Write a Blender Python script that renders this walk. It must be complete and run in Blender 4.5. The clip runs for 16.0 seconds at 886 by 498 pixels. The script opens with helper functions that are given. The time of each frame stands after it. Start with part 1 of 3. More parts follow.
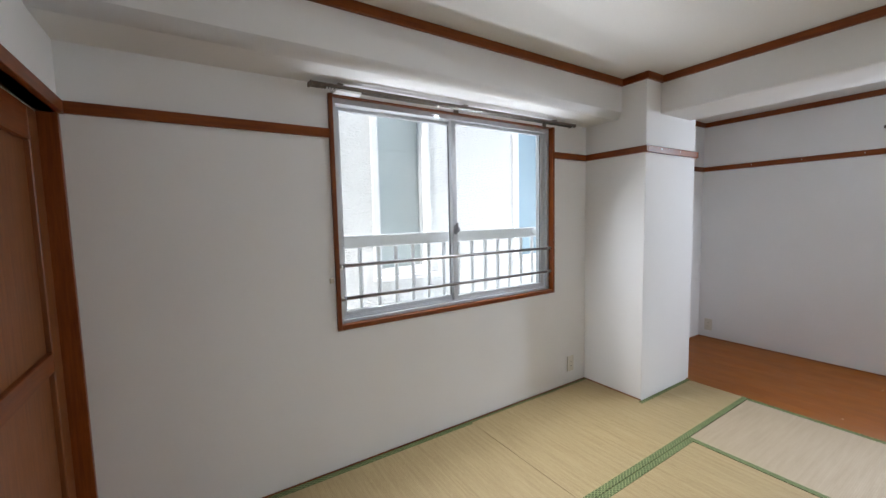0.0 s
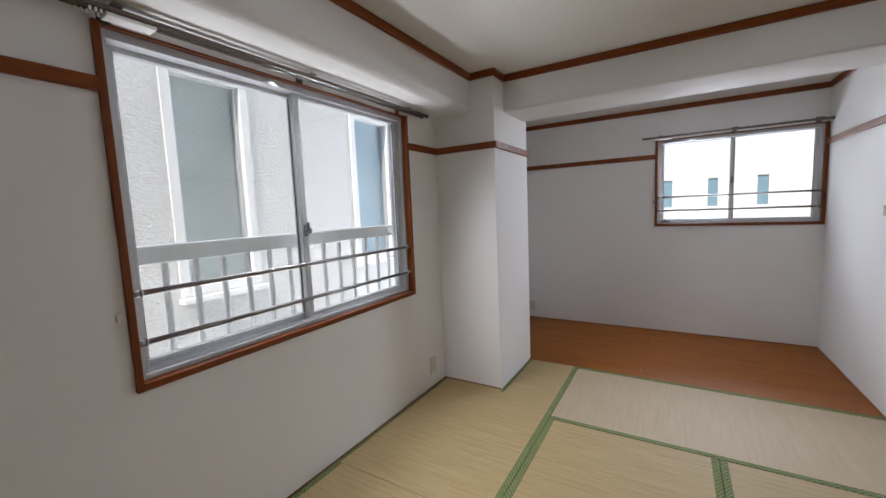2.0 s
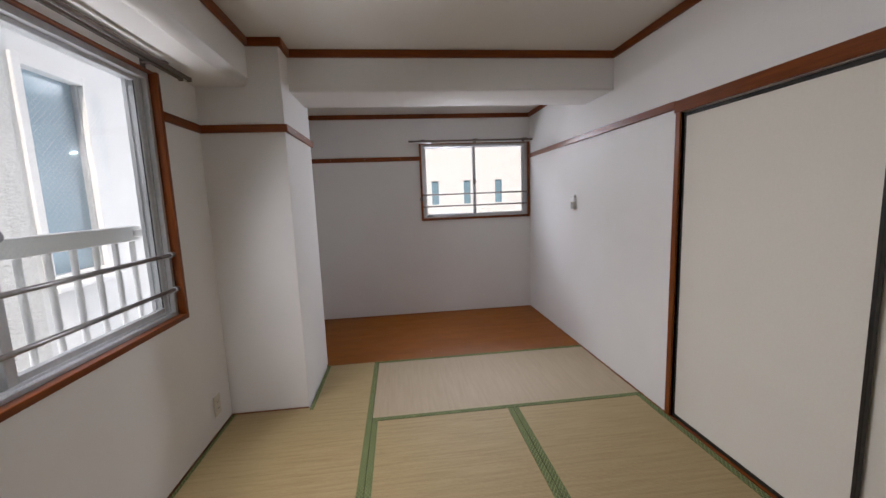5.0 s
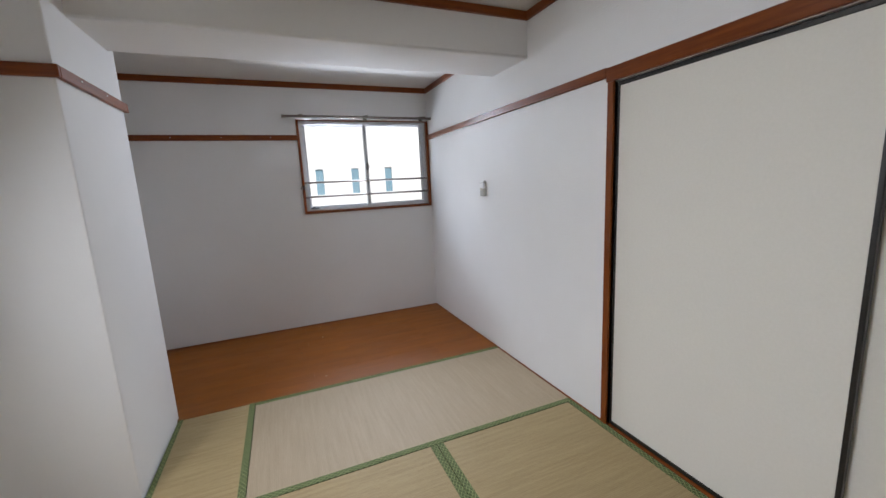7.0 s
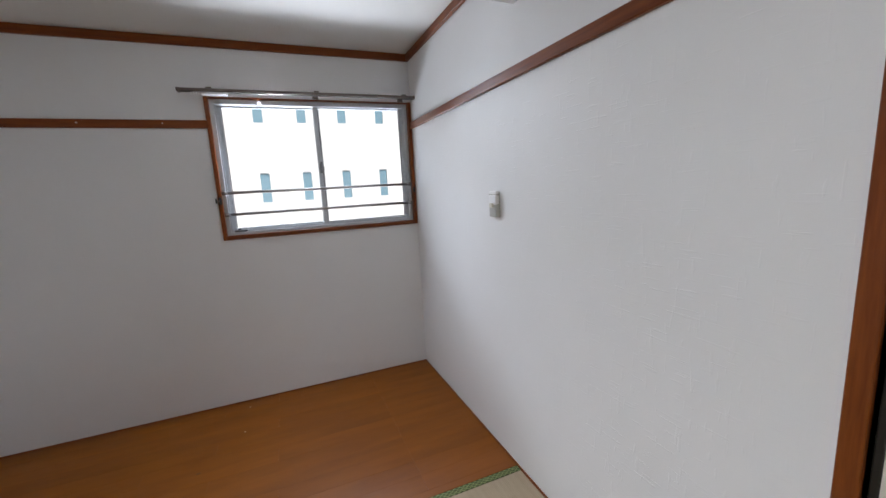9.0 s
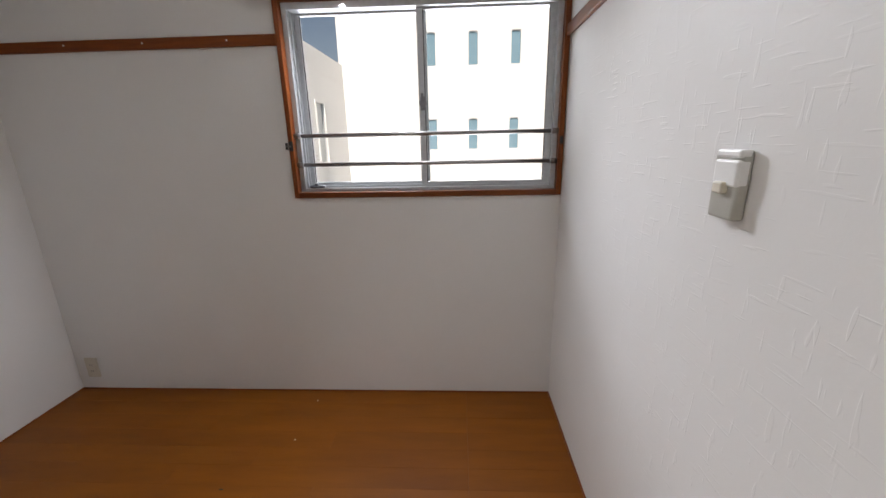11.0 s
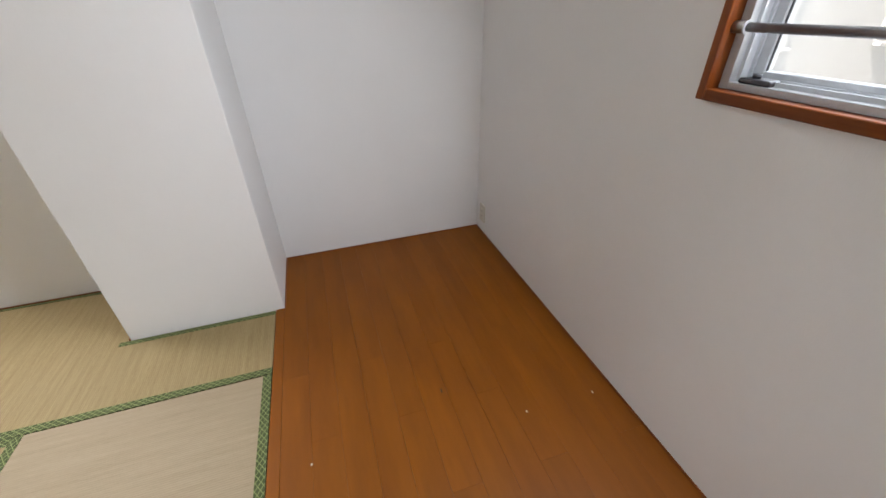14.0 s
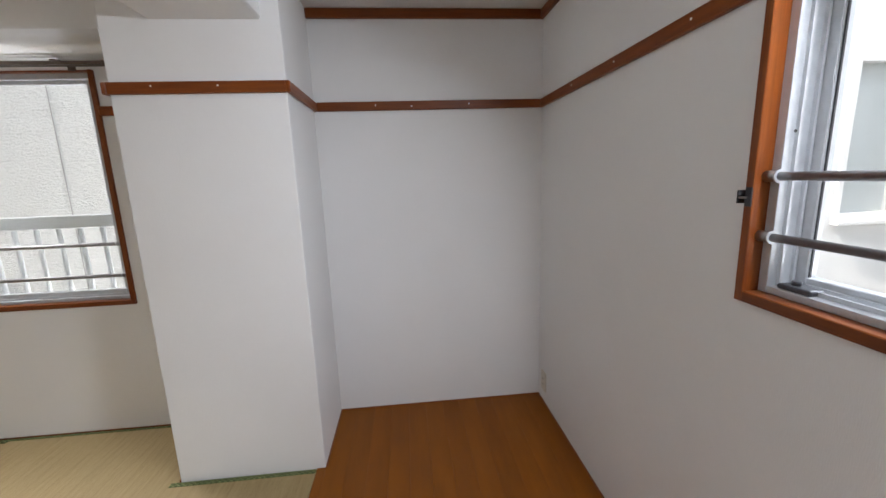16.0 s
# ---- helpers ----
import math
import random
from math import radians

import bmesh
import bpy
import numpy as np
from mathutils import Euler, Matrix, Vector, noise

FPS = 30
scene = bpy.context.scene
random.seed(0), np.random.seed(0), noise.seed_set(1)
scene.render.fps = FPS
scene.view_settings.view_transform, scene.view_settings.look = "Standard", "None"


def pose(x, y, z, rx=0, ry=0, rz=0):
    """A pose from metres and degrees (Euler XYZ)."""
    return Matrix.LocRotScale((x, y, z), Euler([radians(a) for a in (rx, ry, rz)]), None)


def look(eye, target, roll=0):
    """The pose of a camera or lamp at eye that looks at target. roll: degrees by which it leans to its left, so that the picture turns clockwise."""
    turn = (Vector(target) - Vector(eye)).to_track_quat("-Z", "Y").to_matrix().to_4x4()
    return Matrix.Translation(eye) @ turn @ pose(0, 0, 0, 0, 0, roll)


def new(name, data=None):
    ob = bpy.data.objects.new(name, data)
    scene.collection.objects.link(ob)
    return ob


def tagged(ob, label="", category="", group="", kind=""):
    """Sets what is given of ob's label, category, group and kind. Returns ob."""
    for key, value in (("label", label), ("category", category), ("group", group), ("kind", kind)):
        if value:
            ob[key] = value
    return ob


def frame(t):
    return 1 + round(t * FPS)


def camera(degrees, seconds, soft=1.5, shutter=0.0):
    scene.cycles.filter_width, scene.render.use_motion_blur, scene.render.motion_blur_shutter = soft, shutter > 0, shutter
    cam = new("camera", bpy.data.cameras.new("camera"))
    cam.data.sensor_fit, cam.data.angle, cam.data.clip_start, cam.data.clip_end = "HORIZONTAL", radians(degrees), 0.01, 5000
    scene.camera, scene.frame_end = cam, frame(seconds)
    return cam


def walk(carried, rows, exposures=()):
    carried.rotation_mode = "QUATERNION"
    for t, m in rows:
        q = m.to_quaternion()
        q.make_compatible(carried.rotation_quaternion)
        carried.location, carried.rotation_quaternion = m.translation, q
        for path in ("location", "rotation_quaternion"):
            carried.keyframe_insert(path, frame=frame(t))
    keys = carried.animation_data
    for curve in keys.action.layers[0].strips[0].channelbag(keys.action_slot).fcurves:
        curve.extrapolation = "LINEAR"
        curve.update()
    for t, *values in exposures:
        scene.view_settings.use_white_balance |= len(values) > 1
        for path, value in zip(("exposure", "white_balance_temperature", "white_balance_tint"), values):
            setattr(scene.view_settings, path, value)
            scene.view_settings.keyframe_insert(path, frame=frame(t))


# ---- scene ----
cam = camera(97.9, 16.0)
PATH = [
    (0, (1.961, -3.227, 1.329), (0.281, -2.153, 1.165), -1.3),
    (0.5, (1.839, -3.18, 1.33), (0.299, -1.916, 1.159), -1.7),
    (1, (1.758, -3.147, 1.332), (0.38, -1.709, 1.148), -2.0),
    (1.5, (1.668, -3.141, 1.332), (0.465, -1.555, 1.139), -2.3),
    (2, (1.551, -3.162, 1.325), (0.523, -1.459, 1.124), -2.4),
    (2.5, (1.489, -3.158, 1.327), (0.625, -1.368, 1.112), -2.3),
    (3, (1.415, -3.122, 1.318), (0.701, -1.266, 1.103), -2.3),
    (3.5, (1.304, -3.077, 1.321), (0.789, -1.157, 1.108), -2.2),
    (4, (1.232, -3.067, 1.315), (0.949, -1.099, 1.105), -2.2),
    (4.5, (1.145, -3.079, 1.314), (1.118, -1.093, 1.081), -2.2),
    (5, (1.119, -3.082, 1.31), (1.337, -1.111, 1.052), -2.2),
    (7.5, (1.219, -2.269, 1.296), (2.015, -0.466, 0.959), -3.0),
    (8, (1.393, -1.99, 1.328), (2.206, -0.192, 1.001), -3.1),
    (10.5, (2.063, -0.723, 1.341), (2.284, 1.229, 0.965), -1.9),
    (11, (2.166, -0.553, 1.32), (2.074, 1.372, 0.784), -1.2),
    (11.5, (2.202, -0.333, 1.324), (1.798, 1.48, 0.584), -0.9),
    (12, (2.195, -0.192, 1.312), (1.507, 1.458, 0.414), -1.0),
    (12.5, (2.209, -0.045, 1.27), (1.231, 1.399, 0.292), -0.5),
    (13, (2.168, 0.064, 1.251), (0.95, 1.25, 0.197), -0.4),
    (13.5, (2.131, 0.23, 1.27), (0.668, 1.043, 0.175), -1.1),
    (14, (2.142, 0.357, 1.28), (0.531, 0.863, 0.209), -1.2),
    (14.5, (2.172, 0.46, 1.31), (0.442, 0.721, 0.34), -1.9),
    (15, (2.169, 0.498, 1.341), (0.333, 0.675, 0.569), -2.3),
    (15.5, (2.177, 0.495, 1.363), (0.265, 0.671, 0.803), -2.1),
    (16, (2.188, 0.496, 1.383), (0.231, 0.673, 1.011), -2.0),
]
walk(cam, [(t, look(eye, target, roll)) for t, eye, target, roll in PATH], [
    (0.0, 0.7, 6750, 14), (1.5, 0.35, 6950, 17), (3.0, -0.02, 7100, 18), (4.5, -0.08, 7350, 21), (7.5, 0.25, 6800, 15),
    (10.5, 0.15, 7350, 17), (12.0, 0.5, 8000, 19), (13.0, 0.75, 7400, 13), (14.5, 0.65, 7500, 16), (16.0, 0.45, 7300, 16)])


# ---- world, sun, light ----
SUN_DIR = Vector((-0.11, 0.66, -0.74)).normalized()
world = bpy.data.worlds.new("sky")
scene.world = world
world.use_nodes = True
wn = world.node_tree
sky = wn.nodes.new("ShaderNodeTexSky")
sky.sky_type = 'NISHITA'
sky.sun_disc = False
sky.sun_elevation = math.asin(-SUN_DIR.z)
sky.sun_rotation = math.atan2(-SUN_DIR.x, -SUN_DIR.y)
wn.links.new(sky.outputs[0], wn.nodes["Background"].inputs[0])
wn.nodes["Background"].inputs[1].default_value = 0.06
sun_data = bpy.data.lights.new("sun", 'SUN')
sun_data.energy = 4.7
sun_data.angle = radians(0.53)
sun_data.color = (1.0, 0.985, 0.965)
sun = new("sun", sun_data)
sun.matrix_world = look((0, 0, 30), Vector((0, 0, 30)) + SUN_DIR)


def fill_lamp(name, eye, target, w, h, watts, spread, tint):
    """Area lamp added in or outside a window opening to stand in for daylight."""
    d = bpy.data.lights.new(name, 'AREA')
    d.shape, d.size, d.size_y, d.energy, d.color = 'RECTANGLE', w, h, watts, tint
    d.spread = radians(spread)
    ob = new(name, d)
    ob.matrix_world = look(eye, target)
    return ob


YF_IN = 1.276
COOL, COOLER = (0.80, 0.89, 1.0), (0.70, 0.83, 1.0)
# added lamp strip under the window head, in place of skylight
fill_lamp("window_skylight", (-0.012, -1.90, 1.936), (1.0, -2.0, 0.98), 1.20, 0.004, 28, 128, COOL)
# unseen lamps added in the gap, above and below the window, to brighten the room
fill_lamp("gap_skylight", (-0.75, -1.82, 2.80), (0.9, -1.82, 1.0), 2.0, 0.5, 26, 140, COOL)
fill_lamp("gap_bounce", (-1.27, -1.82, -0.30), (0.9, -1.95, 1.45), 3.0, 0.5, 38, 100, COOL)
# second added strip, under the head of the small window
fill_lamp("window_skylight", (1.70, YF_IN + 0.012, 1.899), (1.40, YF_IN - 1.0, 1.10), 0.56, 0.004, 25, 140, COOLER)
# unseen lamps added over the yard and low in it, imitating sky and ground bounce
fill_lamp("yard_skylight", (2.0, 6.2, 4.9), (1.75, 0.6, 1.0), 6.0, 2.2, 300, 120, COOLER)
fill_lamp("yard_bounce", (2.2, 4.6, -0.90), (1.7, 0.6, 1.4), 5.0, 1.2, 220, 120, COOLER)




# ---- materials ----
def mat(name, rough=0.6, metal=0.0, spec=0.5):
    m = bpy.data.materials.new(name)
    m.use_nodes = True
    b = m.node_tree.nodes["Principled BSDF"]
    b.inputs["Roughness"].default_value = rough
    b.inputs["Metallic"].default_value = metal
    b.inputs["Specular IOR Level"].default_value = spec
    return m, m.node_tree, b


def N(nt, kind, **vals):
    n = nt.nodes.new(kind)
    for k, v in vals.items():
        n.inputs[k.replace("_", " ")].default_value = v
    return n


def mapped(nt, scale, coord="Object"):
    tc = nt.nodes.new("ShaderNodeTexCoord")
    mp = N(nt, "ShaderNodeMapping", Scale=scale)
    nt.links.new(tc.outputs[coord], mp.inputs[0])
    return mp.outputs[0]


def noise_at(nt, vec, scale, detail=4.0, rough=0.55):
    n = N(nt, "ShaderNodeTexNoise", Scale=scale, Detail=detail, Roughness=rough)
    nt.links.new(vec, n.inputs["Vector"])
    return n.outputs[0]


def ramp(nt, fac, stops):
    r = nt.nodes.new("ShaderNodeValToRGB")
    els = r.color_ramp.elements
    while len(els) < len(stops):
        els.new(0.5)
    for e, (p, c) in zip(els, stops):
        e.position, e.color = p, (*c, 1)
    nt.links.new(fac, r.inputs[0])
    return r.outputs[0]


def blend(nt, fac, a, b, how='MIX'):
    m = nt.nodes.new("ShaderNodeMix")
    m.data_type, m.blend_type = 'RGBA', how
    for sock, v in ((m.inputs[0], fac), (m.inputs[6], a), (m.inputs[7], b)):
        if isinstance(v, (int, float)):
            sock.default_value = v
        elif isinstance(v, tuple):
            sock.default_value = (*v, 1)
        else:
            nt.links.new(v, sock)
    return m.outputs[2]


def calc(nt, op, a, b=0.0):
    m = nt.nodes.new("ShaderNodeMath")
    m.operation = op
    for s, v in zip(m.inputs, (a, b)):
        if isinstance(v, (int, float)):
            s.default_value = v
        else:
            nt.links.new(v, s)
    return m.outputs[0]


def bump(nt, b, height, strength, dist):
    n = N(nt, "ShaderNodeBump", Strength=strength, Distance=dist)
    nt.links.new(height, n.inputs["Height"])
    nt.links.new(n.outputs[0], b.inputs["Normal"])


def two_tone(name, c1, c2, scale, rough=0.6, metal=0.0, stretch=(1, 1, 1), relief=0.0, coord="Object", spec=0.5):
    m, nt, b = mat(name, rough, metal, spec)
    v = mapped(nt, stretch, coord)
    fine = noise_at(nt, v, scale, 5)
    big = noise_at(nt, v, scale * 0.12, 3)
    c = ramp(nt, fine, ((0.3, c1), (0.72, c2)))
    nt.links.new(blend(nt, calc(nt, 'MULTIPLY', big, 0.4), c, c1), b.inputs["Base Color"])
    if relief:
        bump(nt, b, fine, 0.6, relief)
    return m


def wallpaper_mat():
    m, nt, b = mat("white_textured_wallpaper", 0.75, 0, 0.25)
    v = mapped(nt, (1, 1, 1))
    weave = noise_at(nt, mapped(nt, (1, 1, 0.12)), 420, 3)
    cloud = noise_at(nt, v, 1.3, 4)
    speck = noise_at(nt, v, 60, 4)
    c = ramp(nt, cloud, ((0.3, (0.76, 0.755, 0.745)), (0.7, (0.80, 0.797, 0.79))))
    c = blend(nt, calc(nt, 'MULTIPLY', speck, 0.12), c, (0.66, 0.645, 0.62))
    nt.links.new(c, b.inputs["Base Color"])
    bump(nt, b, calc(nt, 'ADD', weave, calc(nt, 'MULTIPLY', speck, 0.7)), 0.35, 0.0012)
    return m


def trowel_mat():
    """Wall covering with short trowel strokes pressed into it."""
    m, nt, b = mat("white_trowelled_wallpaper", 0.55, 0, 0.4)
    v = mapped(nt, (1, 1, 1))
    cloud = noise_at(nt, v, 1.2, 4)
    c = ramp(nt, cloud, ((0.3, (0.745, 0.735, 0.72)), (0.7, (0.79, 0.785, 0.775))))
    nt.links.new(c, b.inputs["Base Color"])
    h = noise_at(nt, v, 90, 4)
    for st, off in (((1, 3.2, 22), 0.0), ((1, 20, 3.6), 3.7), ((1, 2.2, 30), 7.1)):
        mp = mapped(nt, st)
        n = N(nt, "ShaderNodeTexNoise", Scale=4.2, Detail=1.5, Roughness=0.4, Distortion=0.12)
        ad = nt.nodes.new("ShaderNodeVectorMath")
        ad.operation = 'ADD'
        ad.inputs[1].default_value = (off, off, off)
        nt.links.new(mp, ad.inputs[0])
        nt.links.new(ad.outputs[0], n.inputs["Vector"])
        edge = ramp(nt, n.outputs[0], ((0.66, (0, 0, 0)), (0.70, (1, 1, 1))))
        h = calc(nt, 'ADD', calc(nt, 'MULTIPLY', h, 0.6), edge)
    bump(nt, b, h, 0.34, 0.0012)
    return m


def wood_mat(name, c1, c2, rough=0.4, axis=0, scale=5.0, spec=0.5, vary=0.28, across=14.0, wear=0.0):
    m, nt, b = mat(name, rough, 0, spec)
    st = [across, across, across]
    st[axis] = 0.9
    v = mapped(nt, st)
    info = nt.nodes.new("ShaderNodeObjectInfo")
    shift = nt.nodes.new("ShaderNodeVectorMath")
    shift.operation = 'ADD'
    nt.links.new(v, shift.inputs[0])
    nt.links.new(calc(nt, 'MULTIPLY', info.outputs["Random"], 37.0), shift.inputs[1])
    grain = noise_at(nt, shift.outputs[0], scale, 6, 0.65)
    pores = noise_at(nt, shift.outputs[0], scale * 7, 3)
    c = ramp(nt, grain, ((0.28, c1), (0.7, c2)))
    c = blend(nt, calc(nt, 'MULTIPLY', pores, 0.25), c, c1)
    if wear:
        smudge = ramp(nt, noise_at(nt, shift.outputs[0], 0.35, 4), ((0.4, (0, 0, 0)), (0.7, (1, 1, 1))))
        c = blend(nt, calc(nt, 'MULTIPLY', smudge, wear), c, tuple(v * 0.6 for v in c1))
    tone = calc(nt, 'ADD', 1.0 - vary / 2, calc(nt, 'MULTIPLY', info.outputs["Random"], vary))
    hsv = nt.nodes.new("ShaderNodeHueSaturation")
    nt.links.new(c, hsv.inputs["Color"])
    nt.links.new(tone, hsv.inputs["Value"])
    nt.links.new(hsv.outputs[0], b.inputs["Base Color"])
    r = calc(nt, 'ADD', rough - 0.08, calc(nt, 'MULTIPLY', noise_at(nt, mapped(nt, (1, 1, 1)), 6, 5), 0.2))
    nt.links.new(r, b.inputs["Roughness"])
    bump(nt, b, pores, 0.25, 0.0006)
    return m


def rush_mat(name, dark, light, worn):
    """Woven rush: ribs of about 7 mm along local x, threads across."""
    m, nt, b = mat(name, 0.62, 0, 0.3)
    ribs = N(nt, "ShaderNodeTexWave", Scale=40.0, Distortion=0.6, Detail=1.0)
    ribs.bands_direction = 'X'
    nt.links.new(mapped(nt, (1, 1, 1)), ribs.inputs["Vector"])
    threads = noise_at(nt, mapped(nt, (60, 5, 1)), 7, 5, 0.7)
    patch = noise_at(nt, mapped(nt, (2.2, 0.8, 1)), 2.2, 4)
    info = nt.nodes.new("ShaderNodeObjectInfo")
    streak = noise_at(nt, mapped(nt, (16, 0.9, 1)), 3.5, 4, 0.6)
    both = calc(nt, 'ADD', calc(nt, 'MULTIPLY', threads, 0.5), calc(nt, 'MULTIPLY', streak, 0.5))
    c = ramp(nt, both, ((0.36, dark), (0.62, light)))
    c = blend(nt, calc(nt, 'MULTIPLY', patch, 0.55), c, worn)
    c = blend(nt, calc(nt, 'MULTIPLY', info.outputs["Random"], 0.2), c, worn)
    c = blend(nt, calc(nt, 'MULTIPLY', ribs.outputs["Fac"], 0.25), c, dark)
    nt.links.new(c, b.inputs["Base Color"])
    h = calc(nt, 'ADD', calc(nt, 'MULTIPLY', ribs.outputs["Fac"], 1.0), calc(nt, 'MULTIPLY', threads, 0.8))
    bump(nt, b, h, 0.4, 0.001)
    return m


def border_mat():
    """Green cloth edging with a woven diamond lattice; u runs along, v across."""
    m, nt, b = mat("green_lattice_cloth", 0.8, 0, 0.2)
    tc = nt.nodes.new("ShaderNodeTexCoord")
    sep = nt.nodes.new("ShaderNodeSeparateXYZ")
    nt.links.new(tc.outputs["Object"], sep.inputs[0])
    lines = None
    for sgn in (1.0, -1.0):
        d = calc(nt, 'ADD', calc(nt, 'MULTIPLY', sep.outputs[0], 1 / 0.026),
                 calc(nt, 'MULTIPLY', sep.outputs[1], sgn / 0.018))
        f = calc(nt, 'ABSOLUTE', calc(nt, 'SUBTRACT', calc(nt, 'FRACT', d), 0.5))
        hit = calc(nt, 'LESS_THAN', f, 0.09)
        lines = hit if lines is None else calc(nt, 'MAXIMUM', lines, hit)
    dirt = noise_at(nt, mapped(nt, (1, 1, 1)), 30, 4)
    base = ramp(nt, dirt, ((0.3, (0.058, 0.074, 0.028)), (0.7, (0.096, 0.114, 0.048))))
    nt.links.new(blend(nt, lines, base, (0.21, 0.25, 0.10)), b.inputs["Base Color"])
    bump(nt, b, calc(nt, 'ADD', lines, noise_at(nt, mapped(nt, (1, 1, 1)), 600, 2)), 0.4, 0.0006)
    return m


def glass_mat(name, tint=(0.97, 0.985, 0.98), gloss=1.0, rough=0.0):
    m = bpy.data.materials.new(name)
    m.use_nodes = True
    nt = m.node_tree
    nt.nodes.clear()
    out = nt.nodes.new("ShaderNodeOutputMaterial")
    tr = N(nt, "ShaderNodeBsdfTransparent", Color=(*tint, 1))
    gl = N(nt, "ShaderNodeBsdfGlossy", Roughness=rough)
    lw = N(nt, "ShaderNodeLayerWeight", Blend=0.5)
    fr = calc(nt, 'ADD', 0.04, calc(nt, 'MULTIPLY', calc(nt, 'POWER', lw.outputs["Facing"], 5.0), 0.9))
    mx = nt.nodes.new("ShaderNodeMixShader")
    nt.links.new(calc(nt, 'MULTIPLY', fr, gloss), mx.inputs[0])
    nt.links.new(tr.outputs[0], mx.inputs[1])
    nt.links.new(gl.outputs[0], mx.inputs[2])
    nt.links.new(mx.outputs[0], out.inputs[0])
    return m


WALLPAPER = wallpaper_mat()
TROWEL = trowel_mat()
CEILING = two_tone("ceiling_board", (0.66, 0.645, 0.61), (0.72, 0.705, 0.675), 160, 0.8, relief=0.0008, spec=0.2)
TRIM_X = wood_mat("stained_trim_x", (0.125, 0.025, 0.004), (0.25, 0.064, 0.010), 0.34, 0, 5.0, 0.3)
TRIM_Y = wood_mat("stained_trim_y", (0.125, 0.025, 0.004), (0.25, 0.064, 0.010), 0.34, 1, 5.0, 0.3)
TRIM_Z = wood_mat("stained_trim_z", (0.125, 0.025, 0.004), (0.25, 0.064, 0.010), 0.34, 2, 5.0, 0.3)
DOOR_WOOD = wood_mat("dark_door_wood", (0.15, 0.044, 0.011), (0.27, 0.088, 0.022), 0.4, 2)
FLOOR_WOOD = wood_mat("varnished_floorboard", (0.185, 0.049, 0.0015), (0.265, 0.079, 0.0025), 0.45, 0, 2.0, 0.28, 0.04, 5.0, 0.25)
RUSH = rush_mat("woven_rush", (0.239, 0.160, 0.065), (0.392, 0.290, 0.146), (0.310, 0.232, 0.124))
# paler copy of the rush: the mat's view-dependent sheen is put into the colour
RUSH_PALE = rush_mat("pale_sheen_woven_rush", (0.279, 0.207, 0.124), (0.401, 0.310, 0.207), (0.347, 0.267, 0.180))
BORDER = border_mat()
ALU = two_tone("satin_aluminium", (0.50, 0.52, 0.54), (0.60, 0.62, 0.635), 40, 0.42, 0.4)
STEEL = two_tone("brushed_steel", (0.28, 0.268, 0.262), (0.38, 0.368, 0.36), 60, 0.3, 0.95)
RAIL_METAL = two_tone("bronze_curtain_rail", (0.11, 0.085, 0.07), (0.18, 0.145, 0.12), 50, 0.35, 0.7)
CAST = two_tone("dull_zinc", (0.2, 0.2, 0.21), (0.3, 0.3, 0.31), 40, 0.45, 0.8)
GUNMETAL = two_tone("dark_gunmetal", (0.06, 0.062, 0.07), (0.10, 0.10, 0.11), 40, 0.4, 0.5)
BLACK = two_tone("black_lacquer", (0.010, 0.009, 0.008), (0.02, 0.017, 0.015), 30, 0.4)
PAPER = two_tone("cream_door_paper", (0.715, 0.685, 0.615), (0.745, 0.715, 0.645), 90, 0.8, relief=0.0005, spec=0.2)
PLASTIC = two_tone("ivory_plastic", (0.6, 0.56, 0.47), (0.68, 0.64, 0.55), 20, 0.4)
WHITE_PLASTIC = two_tone("white_plastic", (0.78, 0.78, 0.77), (0.84, 0.84, 0.83), 20, 0.35)
GREY_PLASTIC = two_tone("grey_plastic", (0.4, 0.39, 0.35), (0.48, 0.47, 0.43), 20, 0.4)
RUBBER = two_tone("black_rubber", (0.02, 0.02, 0.022), (0.04, 0.04, 0.045), 30, 0.7)
WHITE_STEEL = two_tone("white_painted_steel", (0.72, 0.73, 0.73), (0.8, 0.8, 0.8), 25, 0.45)
STUCCO = two_tone("white_stucco", (0.62, 0.62, 0.605), (0.76, 0.76, 0.745), 28, 0.9, stretch=(1, 1, 2.2), relief=0.03, spec=0.2)
FACADE = two_tone("white_facade_paint", (0.76, 0.76, 0.75), (0.83, 0.83, 0.82), 4, 0.85, relief=0.003, spec=0.2)
CONCRETE = two_tone("concrete", (0.3, 0.3, 0.29), (0.42, 0.415, 0.4), 6, 0.85, relief=0.004)
ASPHALT = two_tone("asphalt", (0.04, 0.04, 0.042), (0.065, 0.065, 0.065), 30, 0.9, relief=0.004)
GLASS = glass_mat("clear_glass", gloss=0.6)
WIRE = two_tone("glass_wire", (0.5, 0.52, 0.53), (0.6, 0.62, 0.62), 30, 0.4, 0.5)
DARK_PANE, _nt, _b = mat("blue_grey_pane", 0.12, 0, 0.5)
_nt.links.new(ramp(_nt, noise_at(_nt, mapped(_nt, (1, 1, 1)), 1.5), ((0.3, (0.27, 0.38, 0.44)), (0.7, (0.35, 0.46, 0.52)))), _b.inputs["Base Color"])
FROST_PANE, _nt, _b = mat("frosted_grey_pane", 0.35, 0, 0.5)
_nt.links.new(ramp(_nt, noise_at(_nt, mapped(_nt, (1, 1, 1)), 2.0), ((0.3, (0.33, 0.385, 0.38)), (0.7, (0.40, 0.44, 0.43)))), _b.inputs["Base Color"])

SLIT_PANE = two_tone("narrow_window_pane", (0.15, 0.27, 0.34), (0.20, 0.33, 0.40), 2, 0.15)
